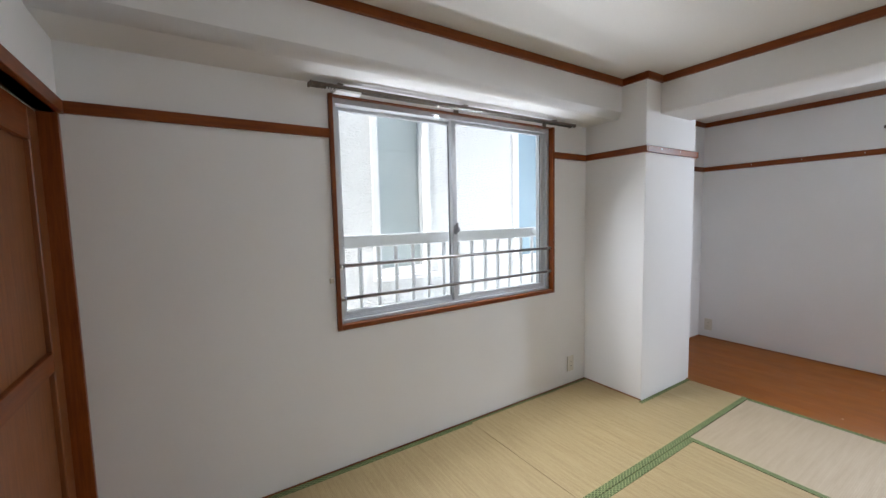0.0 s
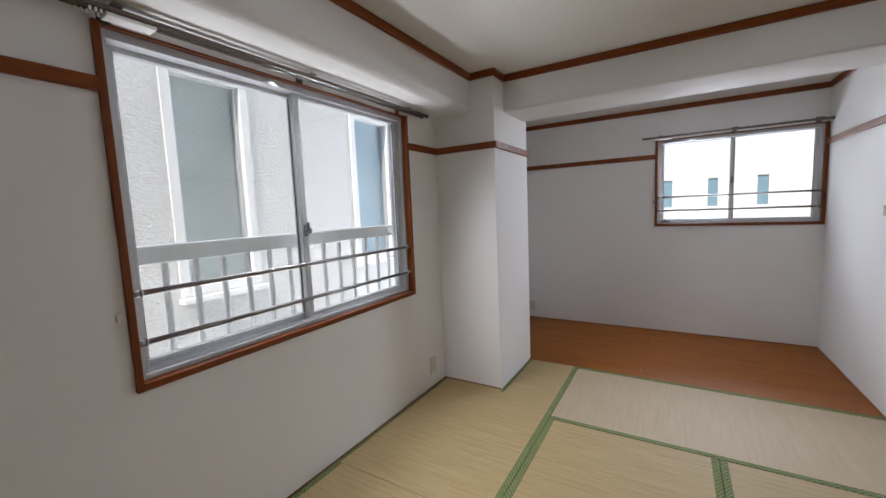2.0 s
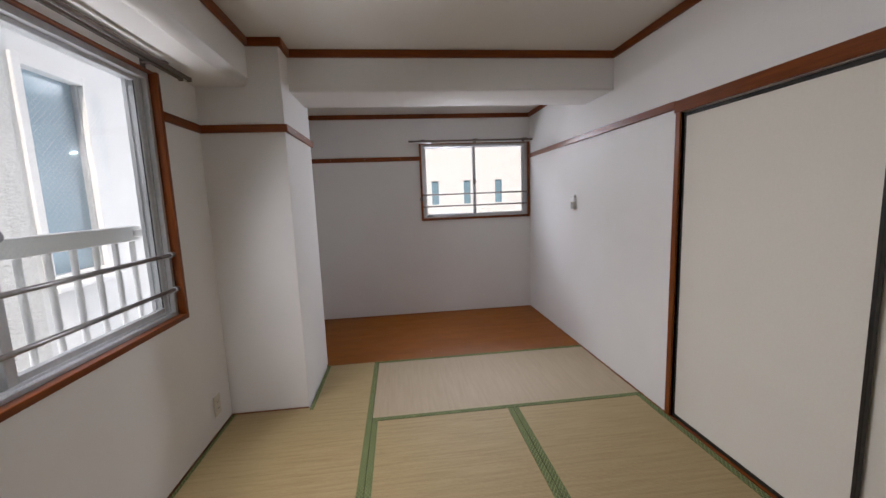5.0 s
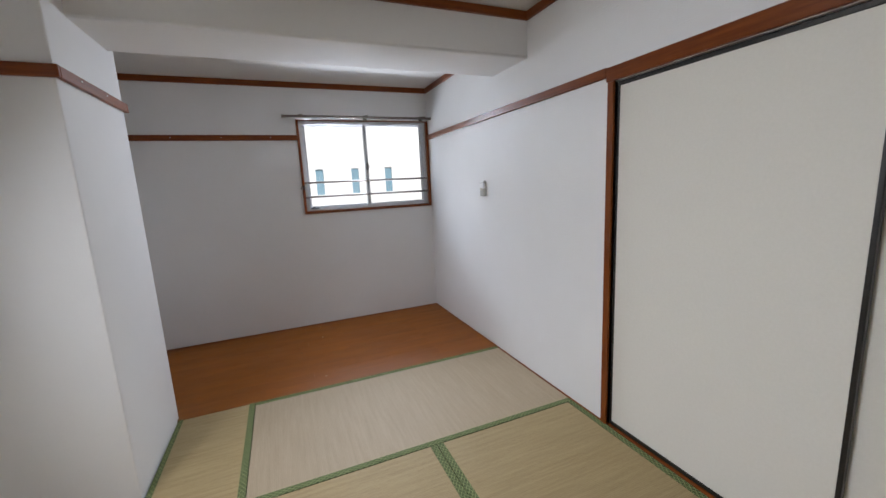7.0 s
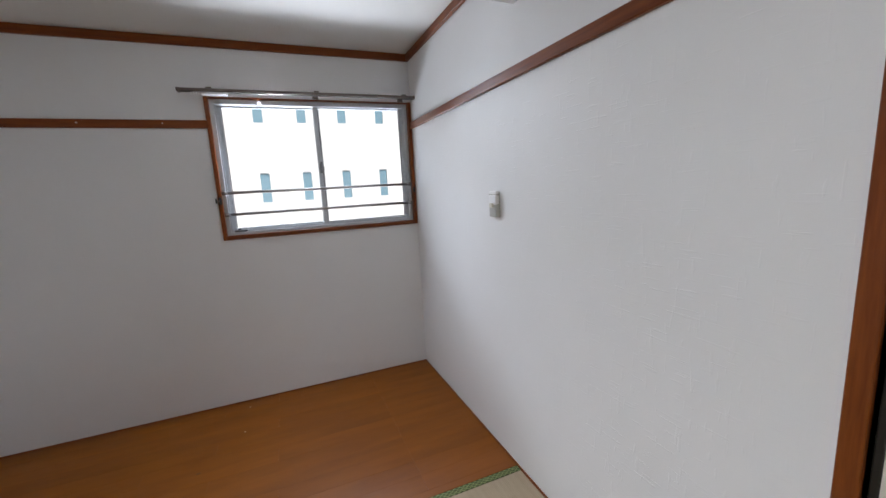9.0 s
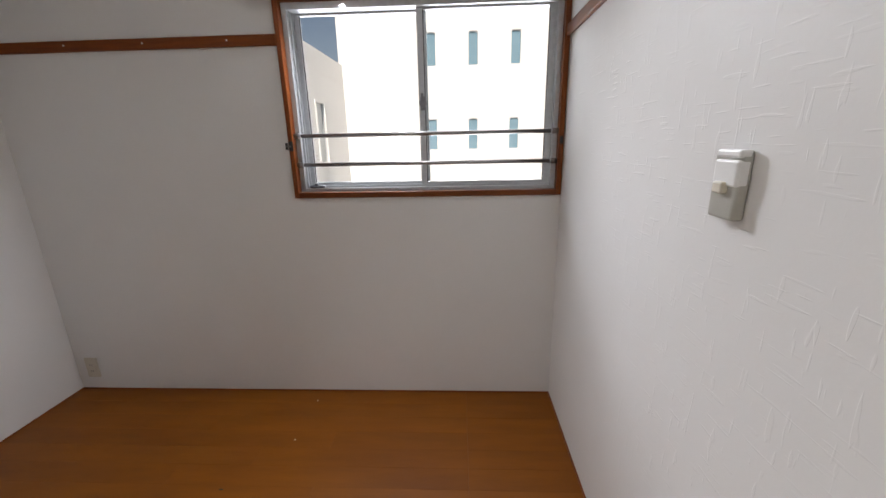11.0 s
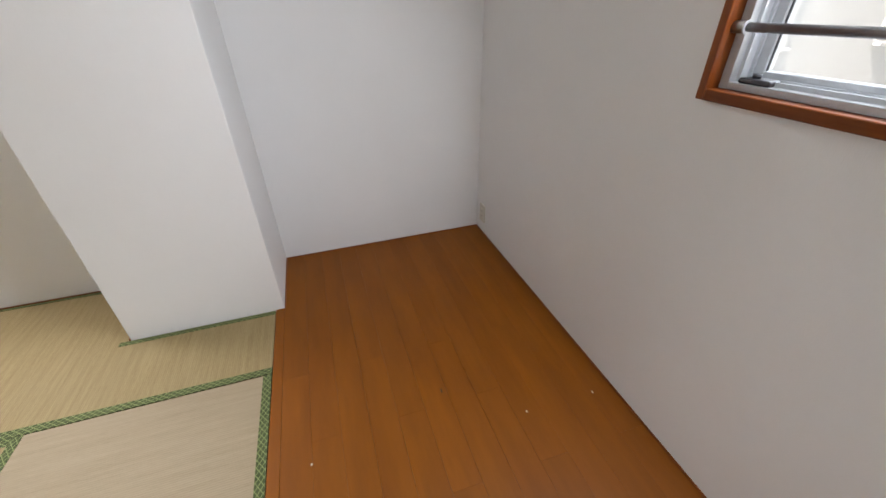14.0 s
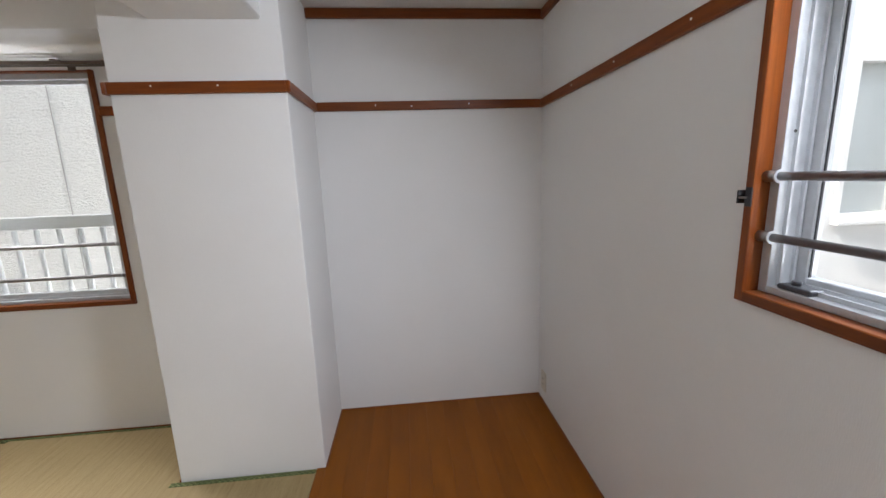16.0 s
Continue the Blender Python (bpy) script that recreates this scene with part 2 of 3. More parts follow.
# pale grey base colour stands in for sky reflected by the glass
PALE_PANE = two_tone("pale_grey_sky_reflection", (0.46, 0.5, 0.5), (0.54, 0.58, 0.58), 2, 0.2)

# ---- building helpers ----
def bm_box(bm, lo, hi):
    lo, hi = [min(a, b) for a, b in zip(lo, hi)], [max(a, b) for a, b in zip(lo, hi)]
    vs = [bm.verts.new((x, y, z)) for x in (lo[0], hi[0]) for y in (lo[1], hi[1]) for z in (lo[2], hi[2])]
    for f in ((0, 1, 3, 2), (4, 6, 7, 5), (0, 4, 5, 1), (2, 3, 7, 6), (0, 2, 6, 4), (1, 5, 7, 3)):
        bm.faces.new([vs[i] for i in f])
    return vs


def box(lo, hi, bev=0.0, seg=2):
    bm = bmesh.new()
    bm_box(bm, lo, hi)
    if bev:
        bmesh.ops.bevel(bm, geom=bm.edges[:], offset=bev, segments=seg, profile=0.5, affect='EDGES')
    return bm


def boxes(*pairs):
    bm = bmesh.new()
    for lo, hi in pairs:
        bm_box(bm, lo, hi)
    return bm


def rod(p, q, r, seg=16):
    bm = bmesh.new()
    p, q = Vector(p), Vector(q)
    d = q - p
    m = Matrix.Translation((p + q) / 2) @ d.to_track_quat('Z', 'Y').to_matrix().to_4x4()
    bmesh.ops.create_cone(bm, cap_ends=True, segments=seg, radius1=r, radius2=r, depth=d.length, matrix=m)
    for f in bm.faces:
        f.smooth = len(f.verts) == 4
    return bm


def mesh_of(name, bm, material):
    bmesh.ops.recalc_face_normals(bm, faces=bm.faces[:])
    me = bpy.data.meshes.new(name)
    bm.to_mesh(me)
    bm.free()
    me.materials.append(material)
    return me


def part(name, bm, material, parent=None, label=""):
    ob = new(name, mesh_of(name, bm, material))
    if parent is not None:
        ob.parent = parent
    return tagged(ob, label)


def thing(name, label, category, at=(0, 0, 0), group="", kind=""):
    ob = new(name)
    ob.location = at
    ob.empty_display_size = 0.1
    return tagged(ob, label, category, group, kind)


def setting(name, bm, material, label, category):
    return tagged(part(name, bm, material), label, category, "", "structure")


# ---- the room: plan ----
W, YF, YN = 2.634, 1.276, -3.62
ZC, ZA = 2.262, 2.232
CX, CY0, CY1 = 0.477, -0.636, 0.038
BX, BZ = 0.295, 1.995
KY0, KY1, KZ = -0.457, -0.035, 2.01
T = 0.12
W1 = (-2.636, -1.005, 0.752, 1.955)
W2 = (1.375, W - 0.003, 1.072, 1.918)
FU = (-2.90, -1.13, 1.714)
DR = (0.024, 0.86, 1.735)
TOP = 2.42

setting("wall_west", boxes(((-T, YN - T, -0.2), (0, W1[0], TOP)), ((-T, W1[1], -0.2), (0, YF + T, TOP)),
                           ((-T, W1[0], -0.2), (0, W1[1], W1[2])), ((-T, W1[0], W1[3]), (0, W1[1], TOP))),
        WALLPAPER, "white textured wallpaper wall with a sliding window", "wall")
setting("wall_north", boxes(((0, YF, -0.2), (W2[0], YF + T, TOP)), ((W2[0], YF, -0.2), (W2[1], YF + T, W2[2])),
                            ((W2[0], YF, W2[3]), (W2[1], YF + T, TOP)), ((W2[1], YF, -0.2), (W + T, YF + T, TOP))),
        WALLPAPER, "white wallpaper end wall with a small window", "wall")
setting("wall_east", boxes(((W, FU[1], -0.2), (W + T, YF, TOP)), ((W, FU[0], FU[2]), (W + T, FU[1], TOP)),
                           ((W, YN - T, -0.2), (W + T, FU[0], TOP))),
        TROWEL, "white wall with trowelled relief beside a closet", "wall")
setting("closet_back_wall", boxes(((W + 0.8, FU[0] - 0.1, -0.2), (W + 0.9, FU[1] + 0.1, TOP)),
                                  ((W + T, FU[0] - 0.1, -0.2), (W + 0.8, FU[0] - 0.02, TOP)),
                                  ((W + T, FU[1] + 0.02, -0.2), (W + 0.8, FU[1] + 0.1, TOP)),
                                  ((W + T, FU[0] - 0.02, 2.0), (W + 0.8, FU[1] + 0.02, 2.1)),
                                  ((W + T, FU[0] - 0.02, -0.2), (W + 0.8, FU[1] + 0.02, -0.06))),
        CEILING, "plain closet lining behind the sliding doors", "wall")
setting("wall_south", boxes(((0, YN - T, DR[2]), (DR[1], YN, TOP)), ((DR[1], YN - T, -0.2), (W, YN, TOP)),
                            ((0, YN - T, -0.2), (DR[0] - 0.03, YN, DR[2])), ((DR[0] - 0.03, YN - T, -0.2), (DR[1], YN, -0.03)),
                            ((0, YN - T - 0.03, -0.2), (DR[1] + 0.1, YN - T, TOP))),
        WALLPAPER, "white wallpaper wall around a wooden door", "wall")
setting("subfloor", boxes(((-T, YN - T, -0.2), (W + T, YF + T, -0.062))), CONCRETE, "bare subfloor under the mats", "floor")


def rounded_prism(lo, hi, pick, off, seg=5, soft=True):
    """A box whose edges chosen by pick(midpoint, direction) are rounded."""
    bm = bmesh.new()
    bm_box(bm, lo, hi)
    es = [e for e in bm.edges if pick((e.verts[0].co + e.verts[1].co) / 2, (e.verts[1].co - e.verts[0].co).normalized())]
    bmesh.ops.bevel(bm, geom=es, offset=off, segments=seg, profile=0.5, affect='EDGES')
    for f in bm.faces:
        f.smooth = soft and len(f.verts) == 4 and f.calc_area() < 0.05
    return bm


setting("column", rounded_prism((-0.01, CY0, -0.06), (CX, CY1, TOP), lambda c, d: abs(d.z) > 0.9 and c.x > 0.2, 0.005, 2, False),
        WALLPAPER, "white papered square pillar standing by the wall", "column")
setting("window_beam", rounded_prism((-0.005, YN + 0.001, BZ), (BX, CY0 + 0.02, TOP), lambda c, d: abs(d.y) > 0.9 and c.x > 0.1 and c.z < 2.1, 0.045),
        WALLPAPER, "white papered beam above the window", "beam")
setting("cross_beam", rounded_prism((0.02, KY0, KZ), (W - 0.001, KY1, TOP), lambda c, d: abs(d.x) > 0.9 and c.z < 2.1, 0.012),
        WALLPAPER, "white papered beam crossing the ceiling", "beam")
setting("ceiling", boxes(((BX - 0.1, YN, ZC), (W, KY0 + 0.05, TOP + 0.05))), CEILING, "off-white ceiling board of the mat room", "ceiling")
setting("ceiling_alcove", boxes(((0, KY1 - 0.05, ZA), (W, YF, TOP + 0.05))), CEILING, "off-white ceiling board over the boarded end", "ceiling")
setting("roof", boxes(((-0.3, -7.5, TOP + 0.06), (7.5, YF + 0.25, TOP + 0.24))), CONCRETE, "flat concrete roof slab of the building", "roof")


def trim_run(name, pts, z0, z1, depth, label, category="trim", bev=0.003):
    """Boards along wall lines: each entry is (axis, fixed, side, a, b)."""
    top = thing(name, label, category, kind="structure")
    for axis, fixed, side, a, b in pts:
        lo, hi = sorted((fixed, fixed + side * depth))
        if axis == "y":
            part("board", box((lo, a, z0), (hi, b, z1), bev, 1), TRIM_Y, top)
        else:
            part("board", box((a, lo, z0), (b, hi, z1), bev, 1), TRIM_X, top)
    return top


D = 0.018
PICTURE = trim_run("picture_rail", [
    ("y", 0, 1, YN, W1[0] + 0.002), ("y", 0, 1, W1[1] - 0.002, CY0 - D), ("x", CY0, -1, 0, CX + D), ("y", CX, 1, CY0, CY1),
    ("x", CY1, 1, 0, CX + D), ("y", 0, 1, CY1 + D, YF - D), ("x", YF, -1, 0, W2[0] + 0.002), ("y", W, -1, FU[1] + 0.04, YF),
], 1.737, 1.782, D, "reddish brown stained wooden rail round the walls")
trim_run("ceiling_trim", [
    ("y", BX, 1, YN, CY0 - 0.022), ("x", CY0, -1, BX, CX + 0.022), ("y", CX, 1, CY0, KY0 - 0.022), ("x", KY0, -1, CX, W),
    ("y", W, -1, YN, KY0 - 0.022), ("x", YN, 1, BX + 0.022, W - 0.022),
], ZC - 0.047, ZC - 0.001, 0.022, "reddish brown wooden cornice under the ceiling")
trim_run("ceiling_trim_alcove", [
    ("x", YF, -1, 0, W), ("y", W, -1, KY1 + 0.03, YF - 0.022), ("y", 0, 1, CY1, YF - 0.022),
], ZA - 0.047, ZA - 0.001, 0.022, "reddish brown wooden cornice of the boarded end")
trim_run("floor_edge_strip", [
    ("y", 0, 1, YN, CY0), ("x", CY0, -1, 0, CX), ("y", 0, 1, CY1 + 0.006, YF), ("x", YF, -1, 0.006, W - 0.006), ("y", W, -1, FU[1] + 0.04, YF),
    ("x", CY1, 1, 0, CX),
], -0.03, 0.006, 0.006, "thin dark strip along the wall foot", "baseboard", 0.001)

# screws left in the rail
for i, p in enumerate([(CX + D, -0.47, 1.765), (CX + D, -0.22, 1.765), (D, 0.36, 1.762), (D, 0.86, 1.762), (D, 0.55, 1.755)]):
    part("screw", rod((p[0] - 0.004, p[1], p[2]), (p[0] + 0.002, p[1], p[2]), 0.0035, 8), WHITE_PLASTIC, PICTURE, "small pale screw head")
for x in (0.42, 0.78, 1.16):
    part("screw", rod((x, YF - D + 0.004, 1.762), (x, YF - D - 0.002, 1.762), 0.0035, 8), WHITE_PLASTIC, PICTURE, "small pale screw head")


# ---- windows ----
def local_box(place, lo, hi, bev=0.0, seg=1):
    """Box in window coordinates (u along the wall, d into the room, z up)."""
    bm = box(lo, hi, bev, seg)
    bm.transform(place)
    return bm


def local_rod(place, p, q, r, seg=16):
    bm = rod(p, q, r, seg)
    bm.transform(place)
    return bm


def wire_mesh(place, u0, u1, z0, z1, d, pitch=0.022, half=0.0006):
    bm = bmesh.new()
    h = z1 - z0
    for sgn in (1, -1):
        k = u0 - h
        while k < u1 + h:
            a, b = k, k + sgn * h
            pts = []
            for u, z in ((a, z0), (b, z1)):
                if u < u0 or u > u1:
                    uc = min(max(u, u0), u1)
                    z = z0 + (uc - a) / (b - a) * h
                    u = uc
                pts.append((u, z))
            (ua, za), (ub, zb) = pts
            if z0 - 1e-6 <= za <= z1 + 1e-6 and z0 - 1e-6 <= zb <= z1 + 1e-6 and abs(zb - za) > 0.005:
                vs = [bm.verts.new(p) for p in ((ua - half, d, za), (ua + half, d, za), (ub + half, d, zb), (ub - half, d, zb))]
                bm.faces.new(vs)
            k += pitch
    bm.transform(place)
    return bm


def sliding_window(name, place, u0, u1, z0, z1, meet, bars, lock_z, wires, label, front, TU, bar_d, sw, rh):
    """place maps (u, d, z) to the world. front: 1 when the sash at the low end runs on the inner track."""
    top = thing(name, label, "window", kind="structure")
    cw, cd = 0.022, 0.016
    casing = part("window_casing", local_box(place, (u0, -0.045, z0), (u0 + cw, cd, z1), 0.002), TRIM_Z, top, "reddish brown wooden window casing")
    part("casing_board", local_box(place, (u1 - cw, -0.045, z0), (u1, cd, z1), 0.002), TRIM_Z, casing)
    part("casing_board", local_box(place, (u0 + cw, -0.045, z0), (u1 - cw, cd, z0 + 0.026), 0.002), TU, casing)
    part("casing_board", local_box(place, (u0 + cw, -0.045, z1 - 0.008), (u1 - cw, 0.004, z1), 0.002), TU, casing)
    a0, a1, b0, b1 = u0 + cw, u1 - cw, z0 + 0.026, z1 - 0.008
    fr = part("window_frame", local_box(place, (a0, -0.13, b0), (a0 + 0.022, -0.022, b1), 0.001), ALU, top, "satin aluminium window frame")
    part("frame_bar", local_box(place, (a1 - 0.022, -0.13, b0), (a1, -0.022, b1), 0.001), ALU, fr)
    part("frame_bar", local_box(place, (a0 + 0.022, -0.14, b0), (a1 - 0.022, -0.022, b0 + 0.016), 0.001), ALU, fr)
    part("frame_bar", local_box(place, (a0 + 0.022, -0.13, b1 - 0.028), (a1 - 0.022, -0.022, b1), 0.001), ALU, fr)
    for d in (-0.046, -0.078, -0.110):
        part("track", local_box(place, (a0 + 0.022, d - 0.002, b0 + 0.016), (a1 - 0.022, d + 0.002, b0 + 0.026)), ALU, fr)
        for u in (a0 + 0.022, a1 - 0.030):
            part("jamb_rib", local_box(place, (u, d - 0.003, b0 + 0.016), (u + 0.008, d + 0.003, b1 - 0.028)), ALU, fr)
    s0, s1, t0, t1 = a0 + 0.024, a1 - 0.024, b0 + 0.017, b1 - 0.014
    for i, (p, q) in enumerate(((s0, meet + 0.020), (meet - 0.020, s1))):
        inner = (i == 0) == (front == 1)
        d = -0.062 if inner else -0.096
        h = 0.013
        sash = part("sash", local_box(place, (p, d - h, t0), (p + sw, d + h, t1), 0.002), ALU, top, "aluminium sliding sash with wired glass")
        part("stile", local_box(place, (q - sw, d - h, t0), (q, d + h, t1), 0.002), ALU, sash)
        part("bottom_rail", local_box(place, (p + sw, d - h, t0), (q - sw, d + h, t0 + rh), 0.002), ALU, sash)
        part("top_rail", local_box(place, (p + sw, d - h, t1 - rh), (q - sw, d + h, t1), 0.002), ALU, sash)
        g = (p + sw - 0.002, q - sw + 0.002, t0 + rh - 0.002, t1 - rh + 0.002)
        pane = part("pane", local_box(place, (g[0], d - 0.003, g[2]), (g[1], d + 0.003, g[3])), GLASS, sash, "clear glass pane")
        pane.visible_shadow = False
        for u in (g[0] + 0.002, g[1] - 0.005):
            part("gasket", local_box(place, (u, d + 0.003, g[2]), (u + 0.003, d + 0.0075, g[3])), RUBBER, sash)
        if wires:
            wm = part("glass_wires", wire_mesh(place, g[0], g[1], g[2], g[3], d + 0.0045), WIRE, sash, "fine diamond wire netting in the glass")
            wm.visible_shadow = False
    # crescent lock on the inner meeting stile
    lock = part("crescent_lock", local_box(place, (meet - 0.012, -0.05, lock_z - 0.03), (meet + 0.012, -0.042, lock_z + 0.03), 0.003, 2), CAST, top, "dull metal crescent lock")
    part("lock_drum", local_rod(place, (meet, -0.042, lock_z), (meet, -0.022, lock_z), 0.017, 20), CAST, lock)
    part("lever", local_box(place, (meet - 0.008, -0.032, lock_z - 0.006), (meet + 0.004, -0.018, lock_z + 0.042), 0.003, 2), CAST, lock)
    # guard bars
    for z in bars:
        bar = part("guard_bar", local_rod(place, (u0 + cw, bar_d, z), (u1 - cw, bar_d, z), 0.0095), STEEL, top, "brushed steel guard bar")
        for u, s in ((u0 + cw, 1), (u1 - cw, -1)):
            part("socket", local_rod(place, (u, bar_d, z), (u + s * 0.028, bar_d, z), 0.0125), STEEL, bar)
            part("socket_ring", local_rod(place, (u + s * 0.028, bar_d, z), (u + s * 0.032, bar_d, z), 0.0145), ALU, bar)
    return top


P1 = Matrix(((0, 1, 0, 0), (1, 0, 0, 0), (0, 0, 1, 0), (0, 0, 0, 1)))
P2 = Matrix(((1, 0, 0, 0), (0, -1, 0, YF), (0, 0, 1, 0), (0, 0, 0, 1)))
win1 = sliding_window("window_1", P1, W1[0], W1[1], W1[2], W1[3], -1.845, (1.085, 0.912), 1.25, True,
                      "two-pane aluminium sliding window in a brown wooden casing", 0, TRIM_Y, -0.012, 0.034, 0.032)
win2 = sliding_window("window_2", P2, W2[0], W2[1], W2[2], W2[3], 2.0, (1.358, 1.226), 1.49, False,
                      "small aluminium sliding window in a brown wooden casing", 0, TRIM_X, -0.012, 0.027, 0.022)
# bolt keep on the casing and a stop on the sill of the small window
keep = part("casing_bracket", local_box(P2, (W2[0] + 0.004, 0.016, 1.292), (W2[0] + 0.022, 0.019, 1.335), 0.001), RUBBER, win2, "small black metal catch")
part("catch_pin", local_rod(P2, (W2[0] - 0.006, 0.022, 1.312), (W2[0] + 0.012, 0.022, 1.312), 0.003, 8), STEEL, keep)
part("catch_plate", local_box(P2, (W2[0] - 0.012, 0.006, 1.298), (W2[0] - 0.006, 0.024, 1.328), 0.001), RUBBER, keep)
keep = part("casing_bracket", local_box(P2, (W2[1] - 0.02, 0.016, 1.30), (W2[1] - 0.004, 0.019, 1.335), 0.001), RUBBER, win2, "small black metal catch")
part("screw_hole", local_rod(P2, (W2[0] + 0.0525, -0.034, 1.45), (W2[0] + 0.0533, -0.034, 1.45), 0.0035, 10), BLACK, win2, "small dark screw hole")
stop = part("sash_stop", local_box(P2, (W2[0] + 0.062, -0.062, W2[2] + 0.042), (W2[0] + 0.135, -0.026, W2[2] + 0.054), 0.004, 2), GUNMETAL, win2, "dark grey sash stop with a thumb screw")
part("thumb_screw", local_rod(P2, (W2[0] + 0.09, -0.044, W2[2] + 0.054), (W2[0] + 0.09, -0.044, W2[2] + 0.064), 0.009, 14), GUNMETAL, stop)
keep = part("casing_bracket", local_box(P1, (W1[0] - 0.03, 0.0, 1.005), (W1[0] - 0.008, 0.012, 1.03), 0.002), PLASTIC, win1, "small pale catch beside the casing")


def curtain_rail(place, u0, u1, z, brackets, runners, label):
    top = thing("curtain_rail", label, "curtain rail")
    for d, dz in ((0.055, 0.004), (0.095, 0.0)):
        rail = part("rail", local_box(place, (u0, d - 0.009, z + dz - 0.008), (u1, d + 0.009, z + dz + 0.008), 0.002), RAIL_METAL, top, "bronze-coloured steel curtain rail")
        part("slot", local_box(place, (u0 + 0.01, d - 0.002, z + dz - 0.0095), (u1 - 0.01, d + 0.002, z + dz - 0.0078)), BLACK, rail)
        for u in (u0 - 0.006, u1 - 0.004):
            part("end_cap", local_box(place, (u, d - 0.011, z + dz - 0.012), (u + 0.01, d + 0.011, z + dz + 0.01), 0.002), RAIL_METAL, rail)
        for i in range(runners):
            u = u0 + 0.05 + 0.013 * i + (0.02 if d > 0.08 else 0)
            part("runner", local_box(place, (u, d - 0.004, z + dz - 0.020), (u + 0.006, d + 0.004, z + dz - 0.0085), 0.001), WHITE_PLASTIC, rail, "white plastic curtain runner")
    for u in brackets:
        br = part("bracket", local_box(place, (u - 0.015, 0.0, z + 0.009), (u + 0.015, 0.108, z + 0.015), 0.001), RAIL_METAL, top)
        part("plate", local_box(place, (u - 0.018, 0.0, z - 0.012), (u + 0.018, 0.005, z + 0.03), 0.001), RAIL_METAL, br)
        part("screw", local_rod(place, (u, 0.07, z + 0.015), (u, 0.07, z + 0.021), 0.006, 10), RAIL_METAL, br)
    mag = part("overlap_arm", local_box(place, (u0 + 0.11, 0.05, z - 0.022), (u0 + 0.24, 0.104, z - 0.0105), 0.003, 2), WHITE_PLASTIC, top, "white plastic overlap carrier")
    return top


curtain_rail(P1, -2.735, -0.89, 1.962, (-2.60, -1.86, -1.10), 8, "double bronze metal curtain rail above the large window")
curtain_rail(P2, 1.27, W - 0.006, 1.932, (1.42, 2.0, 2.56), 8, "double bronze metal curtain rail above the small window")

# ---- doors ----
closet = thing("fusuma_frame", "reddish brown wooden frame around the closet opening", "door frame", kind="structure")
part("lintel", box((W - 0.018, FU[0] - 0.04, FU[2] + 0.002), (W + 0.06, FU[1] + 0.04, 1.778), 0.002, 1), TRIM_Y, closet)
part("post", box((W - 0.012, FU[1], 0.0), (W + 0.07, FU[1] + 0.036, FU[2] + 0.002), 0.002, 1), TRIM_Z, closet)
part("post", box((W - 0.012, FU[0] - 0.036, 0.0), (W + 0.07, FU[0], FU[2] + 0.002), 0.002, 1), TRIM_Z, closet)
part("threshold", box((W - 0.006, FU[0], -0.06), (W + 0.07, FU[1], 0.004), 0.001, 1), TRIM_Y, closet)


def fusuma(y0, y1, x, label):
    top = thing("sliding_paper_door", label, "sliding door", group="closet sliding doors")
    part("paper_panel", box((x + 0.003, y0 + 0.014, 0.026), (x + 0.02, y1 - 0.014, FU[2] - 0.022), 0.001, 1), PAPER, top, "cream paper panel")
    part("edge_strip", box((x, y0, 0.006), (x + 0.022, y0 + 0.014, FU[2] - 0.004), 0.003), BLACK, top, "black lacquered edge")
    part("edge_strip", box((x, y1 - 0.014, 0.006), (x + 0.022, y1, FU[2] - 0.004), 0.003), BLACK, top, "black lacquered edge")
    part("edge_strip", box((x, y0 + 0.014, 0.006), (x + 0.022, y1 - 0.014, 0.026), 0.003), BLACK, top, "black lacquered edge")
    part("edge_strip", box((x, y0 + 0.014, FU[2] - 0.022), (x + 0.022, y1 - 0.014, FU[2] - 0.004), 0.003), BLACK, top, "black lacquered edge")
    return top


fusuma(-2.03, FU[1] - 0.004, W + 0.008, "closed cream paper sliding closet door with black lacquer edge")
fusuma(FU[0] + 0.004, -2.0, W + 0.036, "closed cream paper sliding closet door with black lacquer edge")

frame_s = thing("door_frame", "reddish brown wooden frame around the room door", "door frame", kind="structure")
part("post", box((0.001, YN - 0.055, 0.0), (DR[0], YN + 0.003, DR[2]), 0.002, 1), TRIM_Z, frame_s)
part("post", box((DR[1], YN - 0.055, 0.0), (DR[1] + 0.035, YN + 0.012, DR[2]), 0.002, 1), TRIM_Z, frame_s)
part("lintel", box((0.001, YN - 0.055, DR[2]), (DR[1] + 0.035, YN + D, 1.782), 0.002, 1), TRIM_X, frame_s)
part("threshold", box((DR[0], YN - 0.11, -0.03), (DR[1], YN + 0.012, 0.004), 0.001, 1), TRIM_X, frame_s)
door = thing("wooden_door", "closed dark brown wooden panel door with cross rails", "door")
ya, yb = YN - 0.09, YN - 0.052
for a, b in ((DR[0] + 0.002, DR[0] + 0.095), (DR[1] - 0.095, DR[1] - 0.002)):
    part("stile", box((a, ya, 0.008), (b, yb, DR[2] - 0.003), 0.003, 1), DOOR_WOOD, door)
for za, zb in ((0.008, 0.18), (0.82, 0.89), (DR[2] - 0.12, DR[2] - 0.003)):
    part("rail", box((DR[0] + 0.095, ya, za), (DR[1] - 0.095, yb, zb), 0.003, 1), TRIM_X, door)
for za, zb in ((0.18, 0.82), (0.89, DR[2] - 0.12)):
    part("panel", box((DR[0] + 0.09, ya + 0.008, za - 0.004), (DR[1] - 0.09, yb - 0.016, zb + 0.004)), DOOR_WOOD, door)


